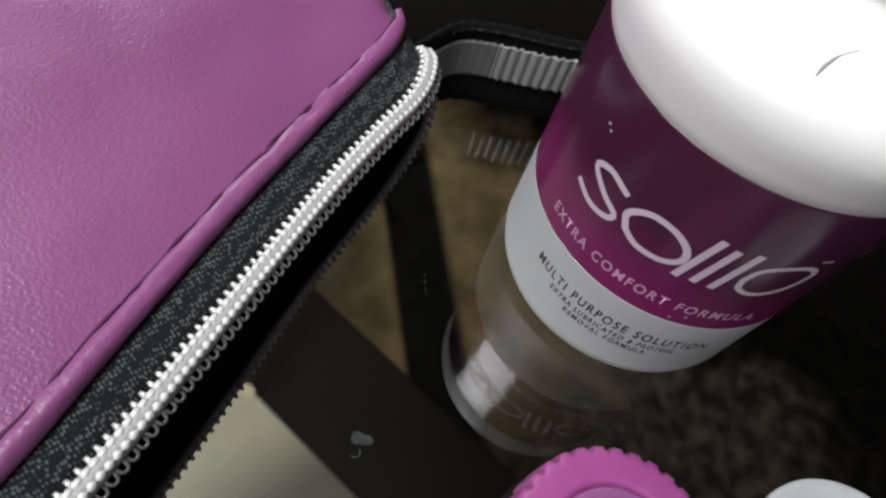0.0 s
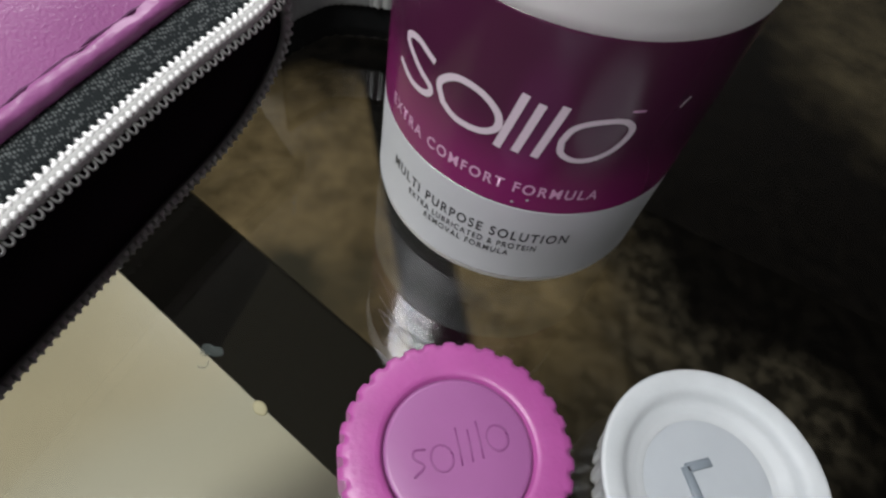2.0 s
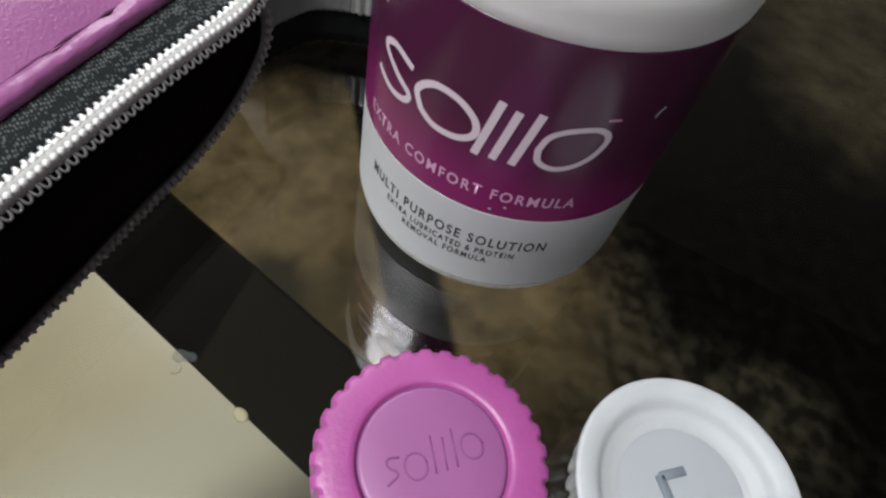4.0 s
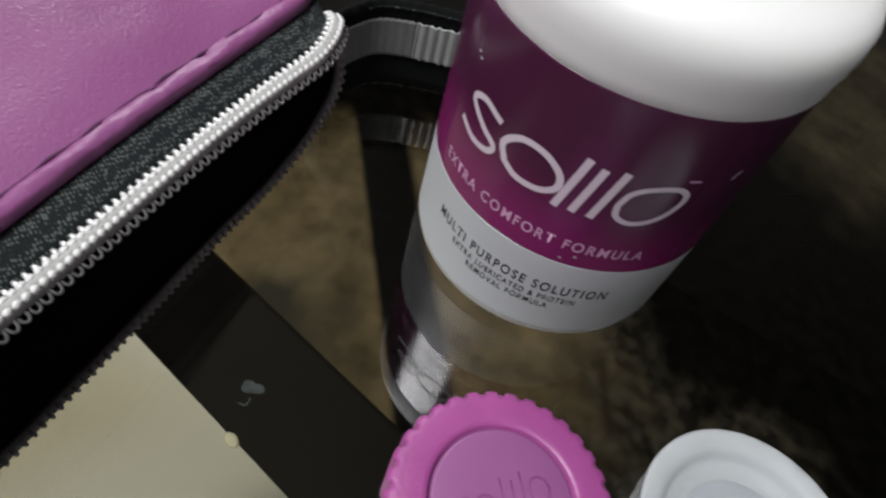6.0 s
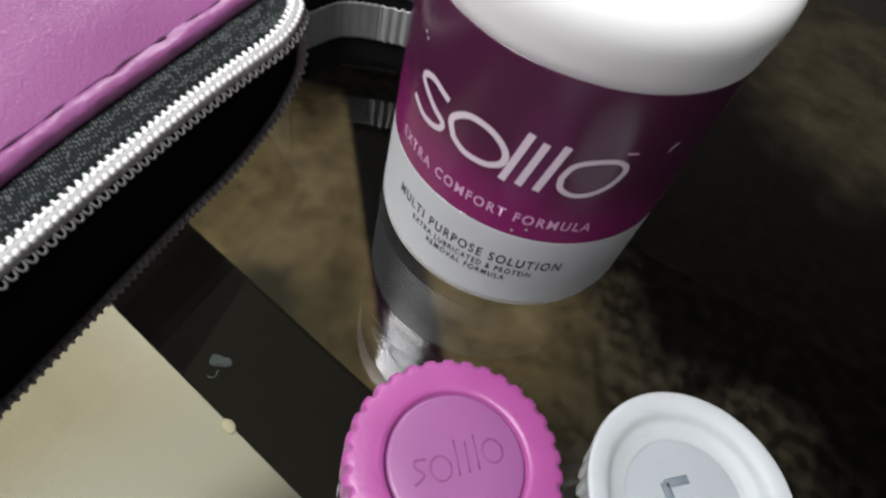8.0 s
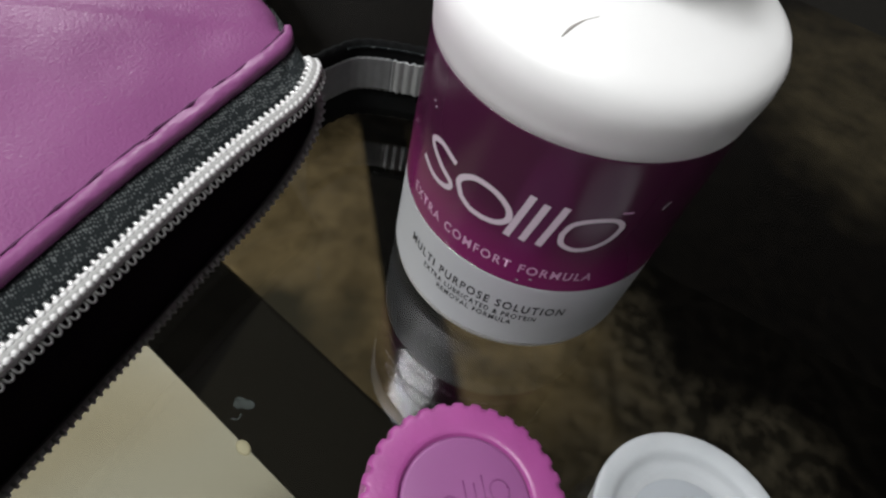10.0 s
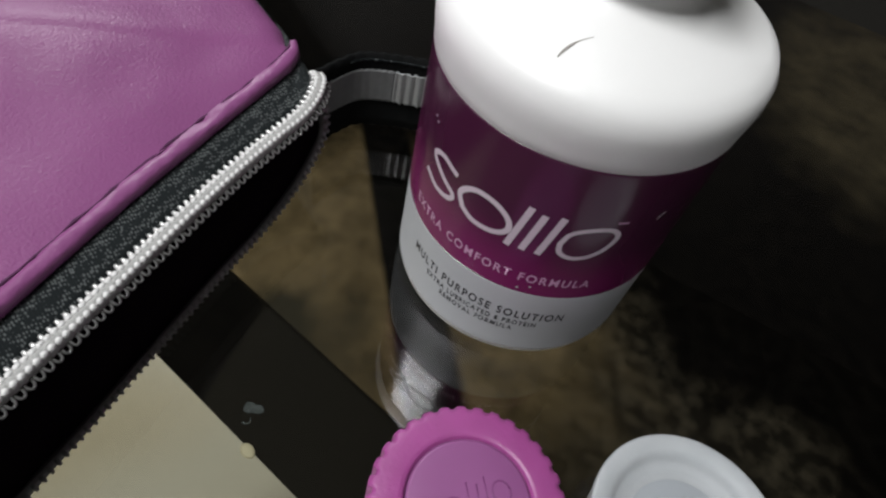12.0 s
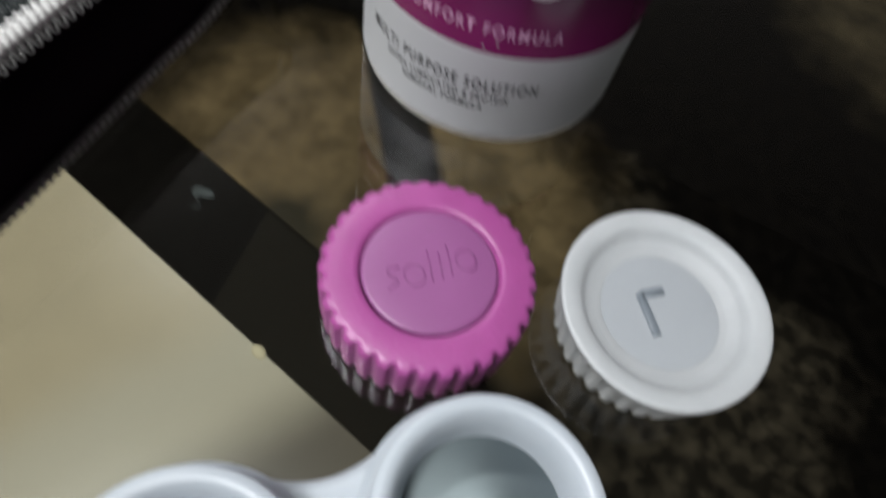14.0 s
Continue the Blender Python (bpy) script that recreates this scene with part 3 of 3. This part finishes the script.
WHITE_SHELL = [(0.53, 0.0), (0.582, 0.004), (0.590, 0.05), (0.618, 0.24), (0.632, 0.31), (0.645, 0.335), (0.651, 0.345), (0.652, 0.374), (0.646, 0.383), (0.63, 0.386), (0.59, 0.384), (0.555, 0.376), (0.53, 0.362), (0.512, 0.342), (0.497, 0.318), (0.478, 0.302), (0.452, 0.292), (0.43, 0.280), (0.41, 0.270)]


def screw_cap(name, x, y, label, profile, depth, shell, disc, relief, marks, turn):
    cap = thing(name, x, y, 0, label, "lens case cap", group="lens case caps")
    teeth = 33
    tooth = lambda i, a: 1 + (0.022 * math.tanh(6 * math.sin(teeth * a) + 1.5) - 0.012 if 0 < i < 5 else 0.004 * math.sin(3 * a))
    part("shell", lathe(profile, x, y, 0, 330, tooth), shell, cap)
    part("disc", lathe([(0.403, depth - 0.02), (0.392, depth - 0.004), (0.375, depth), (0.2, depth + 0.004), (0.0005, depth + 0.005)], x, y, 0, 96), disc, cap, "matt disc in the middle")
    c, s = math.cos(turn), math.sin(turn)
    for sub, bm in marks(lambda u, v: Vector((x + c * u - s * v, y + s * u + c * v, depth + 0.002))):
        part(sub, bm, relief, cap)
    return cap


def round_marks(at):
    """Raised strokes in the middle of the pink cap."""
    def bar(*uv, r=0.007):
        pts = [at(u, v) for u, v in uv]
        return tube(spline(pts, 14) if len(pts) > 2 else pts, r, 6)
    def ring(u, v, ru, rv):
        return bar(*[(u + ru * math.cos(k * math.pi / 6), v + rv * math.sin(k * math.pi / 6)) for k in range(13)])
    yield "raised_curve", bar((-0.17, 0.06), (-0.23, 0.07), (-0.24, 0.03), (-0.2, -0.02), (-0.27, -0.06))
    yield "raised_ring", ring(-0.10, -0.01, 0.06, 0.07)
    for u, top in ((0.0, 0.12), (0.06, 0.09), (0.12, 0.12)):
        yield "raised_bar", bar((u - 0.01, -0.08), (u + 0.02, top))
    yield "raised_ring", ring(0.22, 0.0, 0.06, 0.07)


def corner_mark(at):
    """The raised angle in the middle of the white cap, and the thread ridges on its inner wall."""
    for a, b in (((-0.09, 0.13), (-0.09, -0.15)), ((-0.09, 0.12), (0.07, 0.12))):
        u, v = (b[0] - a[0]), (b[1] - a[1])
        n = math.hypot(u, v)
        pu, pv = -v / n * 0.026, u / n * 0.026
        bm = bmesh.new()
        base = [at(a[0] + pu, a[1] + pv), at(a[0] - pu, a[1] - pv), at(b[0] - pu, b[1] - pv), at(b[0] + pu, b[1] + pv)]
        low = [bm.verts.new(q - Vector((0, 0, 0.004))) for q in base]
        top = [bm.verts.new(q + Vector((0, 0, 0.022))) for q in base]
        bm.faces.new(top)
        for k in range(4):
            bm.faces.new((low[k], low[(k + 1) % 4], top[(k + 1) % 4], top[k]))
        bmesh.ops.recalc_face_normals(bm, faces=bm.faces)
        bmesh.ops.bevel(bm, geom=[e for e in bm.edges if e.verts[0].co.z > low[0].co.z + 0.01], offset=0.006, segments=1, affect="EDGES")
        yield "raised_bar", bm


PINK_RELIEF = material("pink_relief", (0.17, 0.040, 0.15), 0.5)
screw_cap("pink_lens_cap", 0.665, -2.215, "translucent pink screw cap with a toothed edge on the glass", PINK_SHELL, 0.394, PINK, PINK_DISC, PINK_RELIEF, round_marks, 0.85)
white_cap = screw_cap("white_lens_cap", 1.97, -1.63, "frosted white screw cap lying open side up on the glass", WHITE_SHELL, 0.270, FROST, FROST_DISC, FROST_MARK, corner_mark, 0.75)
for start in (-0.75, -0.15, 0.45, 2.4, 3.1):
    ridge = [Vector((1.97 + 0.545 * math.cos(start + 0.04 * k), -1.63 + 0.545 * math.sin(start + 0.04 * k), 0.345 - 0.003 * k)) for k in range(11)]
    part("thread_ridge", tube(ridge, lambda i: 0.004 + 0.012 * math.sin(math.pi * i / 10), 6), FROST, white_cap)

case = thing("lens_case", 1.58, -3.25, 0, "open frosted white contact lens case with two wells", "lens case")
WELL = [(0.32, 0.0), (0.54, 0.01), (0.58, 0.06), (0.58, 0.30), (0.61, 0.32), (0.61, 0.36), (0.58, 0.37), (0.555, 0.42), (0.555, 0.60), (0.54, 0.625), (0.49, 0.63), (0.45, 0.60), (0.42, 0.45), (0.34, 0.22), (0.2, 0.13), (0.0005, 0.11)]
CASE = material("translucent_grey_plastic", (0.40, 0.44, 0.48), 0.42, vary=0.06, scale=150, sub=0.5, bump=0.1, bump_scale=500)
for x, y in ((1.54, -3.25), (0.578, -4.198)):
    part("well", lathe(WELL, x, y, 0, 72), CASE, case)
axis = Vector((-0.712, -0.702, 0))
side = axis.cross(Vector((0, 0, 1)))
rows = []
for k in range(17):
    t = 0.42 + 0.51 * k / 16
    w = 0.395 + 0.10 * ((t - 0.675) / 0.33) ** 2
    q = Vector((1.54, -3.25, 0)) + axis * t
    rows.append([q + side * w * f + Vector((0, 0, h)) for f, h in ((-1, 0.05), (-1.0, 0.26), (-0.96, 0.31), (-0.85, 0.335), (-0.4, 0.345), (0.4, 0.345), (0.85, 0.335), (0.96, 0.31), (1.0, 0.26), (1, 0.05))])
part("bridge", sheet(rows, 0.03), CASE, case)
LIQUID = material("pale_green_liquid", (0.31, 0.37, 0.38), 0.2, vary=0.2, scale=60)
part("liquid", lathe([(0.398, 0.392), (0.385, 0.386), (0.2, 0.384), (0.0005, 0.384)], 1.54, -3.25, 0.0, 48), LIQUID, case, "pale green liquid in the well")

# ---- the bag ----
bag = thing("zip_bag", -4, -3, 0, "purple leatherette bag with an open silver zip on the glass", "bag")
EDGE = [(-1.95, -7.0), (-1.95, -5.0), (-1.95, -3.6), (-2.0, -2.9), (-2.06, -2.04), (-2.09, -1.0), (-2.10, -0.45), (-2.14, -0.20), (-2.24, -0.06), (-2.55, 0.10), (-3.2, 0.38), (-4.2, 0.62), (-6.0, 0.8), (-8.0, 0.9)]
EDGE_Z = 1.12
edge = spline([(x, y, EDGE_Z) for x, y in EDGE], 130)
inward = []
for i, q in enumerate(edge):
    d = (edge[min(i + 1, 129)] - edge[max(i - 1, 0)]).normalized()
    inward.append(Vector((-d.y, d.x, 0)))
CORNER = 70


def inset(i):
    """How far the welt reaches in from the lid's edge; it ends at the corner."""
    return 0.105 * max(0.0, min(1.0, (CORNER + 2 - i) / 4))


rows = []
heart = Vector((-6.0, -4.2, EDGE_Z))
for k in range(28):
    f = (k / 27) ** 1.6 * 0.985 + 0.0
    row = []
    for i, q0 in enumerate(edge):
        q = q0 + inward[i] * inset(i)
        d = (q.lerp(heart, f) - q)
        dist = d.length
        v = q + d
        v.z = EDGE_Z + (0.036 if i < CORNER else 0.05 - 0.16 * (1 - min(1, dist / 0.15)) ** 2) + 0.62 * (1 - math.exp(-dist / 2.4)) + (0.045 * noise.noise(v * 0.8) + 0.014 * noise.noise(v * 2.6)) * min(1, dist * 2)
        row.append(v)
    rows.append(row)
lid = part("lid", sheet(rows), LEATHER, bag, "purple leatherette lid")
rows = []
for f, h in ((1.0, 0.036), (0.90, 0.043), (0.70, 0.046), (0.45, 0.045), (0.2, 0.036), (0.04, 0.016), (0.0, -0.012), (0.08, -0.05), (0.4, -0.08)):
    rows.append([q + inward[i] * (inset(i) * f + 0.018 * noise.noise(q * 6) * f) + Vector((0, 0, h + 0.021 * noise.noise(q * 12 + Vector((0, 0, 4 * f))))) for i, q in enumerate(edge[:CORNER + 1])])
part("welt", sheet(rows), WELT, bag, "folded purple edge welt")
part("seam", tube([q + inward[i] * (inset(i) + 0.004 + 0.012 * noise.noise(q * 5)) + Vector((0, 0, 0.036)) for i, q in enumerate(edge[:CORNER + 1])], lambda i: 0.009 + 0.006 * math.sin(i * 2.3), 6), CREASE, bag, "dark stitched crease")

ZIP = [(-1.70, -7.0, 0.94), (-1.70, -5.0, 0.94), (-1.72, -3.6, 0.94), (-1.76, -2.8, 0.94), (-1.80, -2.1, 0.94), (-1.83, -1.4, 0.94), (-1.82, -0.9, 0.95), (-1.80, -0.62, 0.97), (-1.82, -0.42, 1.0), (-1.90, -0.24, 1.0), (-1.99, -0.16, 0.97)]
zip_top = spline(ZIP, 130)
upper = spline([tuple(edge[i]) for i in range(0, 78)], 130)
rows = []
for f in (0.0, 0.25, 0.5, 0.75, 1.0):
    rows.append([(u + Vector((-0.07, 0, -0.03))).lerp(z + Vector((-0.03, 0, 0.0)), f) + Vector((0, 0, 0.03 * math.sin(math.pi * f))) for u, z in zip(upper, zip_top)])
zip_tape = part("zip_tape", sheet(rows, 0.02), TAPE, bag, "black woven zip tape")
part("zip_cord", tube([z + Vector((0.0, 0, 0.015)) for z in zip_top], 0.053, 12), CORD, bag, "white zip cord")

LOW = [(-1.62, -7.0, 0.06), (-1.64, -4.5, 0.06), (-1.70, -3.3, 0.06), (-1.76, -2.5, 0.06), (-1.82, -1.7, 0.07), (-1.82, -1.2, 0.12), (-1.79, -0.85, 0.27), (-1.76, -0.58, 0.48), (-1.765, -0.38, 0.69), (-1.85, -0.26, 0.89)]
zip_low = spline(LOW, 130)
rows = []
for f in (0.0, 0.2, 0.4, 0.6, 0.8, 1.0):
    rows.append([(z + Vector((-0.05, 0, -0.01))).lerp(l + Vector((-0.04, 0, 0.0)), f) + Vector((-0.75 * math.sin(math.pi * f), 0, 0)) for z, l in zip(zip_top, zip_low)])
part("inner_lining", sheet(rows, 0.02), LINING, bag, "black inner lining")
rows = [[l + Vector((dx, 0, dz)) for l in zip_low] for dx, dz in ((-0.10, -0.01), (-0.03, 0.01), (0.0, -0.03))]
lower_tape = part("lower_tape", sheet(rows, 0.02), LINING, bag, "black lower zip tape")
part("lower_cord", tube(zip_low, 0.036, 8), SHADED_TOOTH, bag, "zip edge with shade in its colour")
rows = []
for h in (1.06, 0.8, 0.5, 0.2, 0.01):
    rows.append([Vector((q.x, q.y, h)) + inward[i] * (0.06 + 0.12 * (1.06 - h)) for i, q in enumerate(edge) if i >= 74])
part("end_wall", sheet(rows, 0.03), LINING, bag, "black fabric end wall")
rows = [[Vector((l.x - dx, l.y, max(0.012, l.z - 0.05) if dx < 0.4 else 0.012)) for l in zip_low] for dx in (0.05, 0.6, 2.0, 6.0)]
part("base", sheet(rows, -0.008), LINING, bag, "black fabric base")


def tooth_mesh(name, bm, mat):
    bmesh.ops.scale(bm, vec=(U, U, U), verts=bm.verts)
    me = bpy.data.meshes.new(name)
    bm.to_mesh(me)
    bm.free()
    for p in me.polygons:
        p.use_smooth = True
    me.materials.append(mat)
    return me


def bead(rx, ry, rz):
    bm = bmesh.new()
    bmesh.ops.create_icosphere(bm, subdivisions=1, radius=1)
    bmesh.ops.scale(bm, vec=(rx, ry, rz), verts=bm.verts)
    return bm


def hook():
    """A nylon tooth: a small loop that bends down from the cord, open in the middle."""
    return tube(spline([(-0.03, -0.022, 0.012), (0.008, -0.022, 0.0), (0.028, -0.017, -0.020), (0.031, 0, -0.032), (0.028, 0.017, -0.020), (0.008, 0.022, 0.0), (-0.03, 0.022, 0.012)], 13), 0.0095, 6)


def set_teeth(line, mesh, name, spacing, offset, holder, roll=0.0):
    run, want = 0.0, 0.0
    for a, b in zip(line, line[1:]):
        step = (b - a).length
        while want <= run + step:
            q = a.lerp(b, (want - run) / step)
            d = (b - a).normalized()
            m = Matrix.Translation((q + offset) * U) @ Euler((0, roll, math.atan2(d.y, d.x) - math.pi / 2)).to_matrix().to_4x4()
            ob = new(name, mesh)
            ob.parent = holder
            ob.matrix_basis = m
            want += spacing
        run += step


fine_top, fine_low = spline(ZIP, 400), spline(LOW, 400)
set_teeth(fine_top, tooth_mesh("zip_bead", bead(0.030, 0.016, 0.024), SILVER), "zip_bead", 0.056, Vector((-0.052, 0, 0.046)), zip_tape)
set_teeth(fine_top, tooth_mesh("zip_tooth", hook(), GREY_TOOTH), "zip_tooth", 0.062, Vector((0.050, 0.03, -0.002)), zip_tape)
set_teeth(fine_top, tooth_mesh("zip_stitch", bead(0.023, 0.029, 0.018), STITCH), "zip_stitch", 0.050, Vector((-0.022, 0, 0.060)), zip_tape)
set_teeth(fine_top, tooth_mesh("zip_stitch", bead(0.027, 0.029, 0.026), STITCH), "zip_stitch", 0.050, Vector((0.028, 0.025, 0.046)), zip_tape)
set_teeth(fine_low, tooth_mesh("lower_zip_tooth", bead(0.042, 0.019, 0.030), SHADED_TOOTH), "lower_zip_tooth", 0.06, Vector((0.025, 0, 0.01)), lower_tape)

# ---- the strap ----
strap = thing("wrist_strap", -1.7, 0.7, 0, "black wrist strap with a silver woven band beside the bag", "strap")
STRAP = [(-2.16, 0.0, 0.5), (-2.10, 0.27, 0.5), (-2.0, 0.52, 0.5), (-1.73, 0.71, 0.5), (-1.28, 0.92, 0.5), (-0.8, 1.22, 0.49), (-0.1, 1.5, 0.47), (0.6, 1.7, 0.45)]


def strap_line(n):
    pts = spline(STRAP, n)
    out = []
    for i in range(n):
        d = (pts[min(i + 1, n - 1)] - pts[max(0, i - 1)]).normalized()
        out.append(Vector((d.y, -d.x, 0)))
    return pts, out


def band(n, first, last, lo, hi, out, thick, rows=8, rib=0.0, wave=0.0):
    """A strip standing on edge along the strap; rib raises every other thread, wave scallops its edges."""
    pts, nrm = strap_line(n)
    grid = []
    for k in range(rows + 1):
        edge_pull = wave if k in (0, rows) else 0.0
        sign = 1 if k == 0 else -1
        grid.append([pts[i] + Vector((0, 0, lo + (hi - lo) * k / rows + sign * edge_pull * (i % 4 < 2))) + nrm[i] * (out + rib * (0.5 + 0.5 * math.cos(math.pi * i / 3)) * (1 - 0.5 * (k % 2))) for i in range(first, last)])
    return sheet(grid, thick)


part("webbing", band(120, 0, 120, -0.49, 0.36, 0.0, 0.03, 8, 0.004, 0.012), PLAIN_BLACK, strap, "black webbing")
part("edge_stitch", band(240, 30, 240, 0.28, 0.30, 0.031, 0.004, 1, 0.010), TAPE, strap, "dark stitched edge")
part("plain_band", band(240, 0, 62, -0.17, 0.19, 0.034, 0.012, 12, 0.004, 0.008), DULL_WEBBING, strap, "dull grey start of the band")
part("silver_band", band(240, 61, 240, -0.17, 0.19, 0.034, 0.012, 18, 0.024, 0.010), WEBBING, strap, "silver woven band")
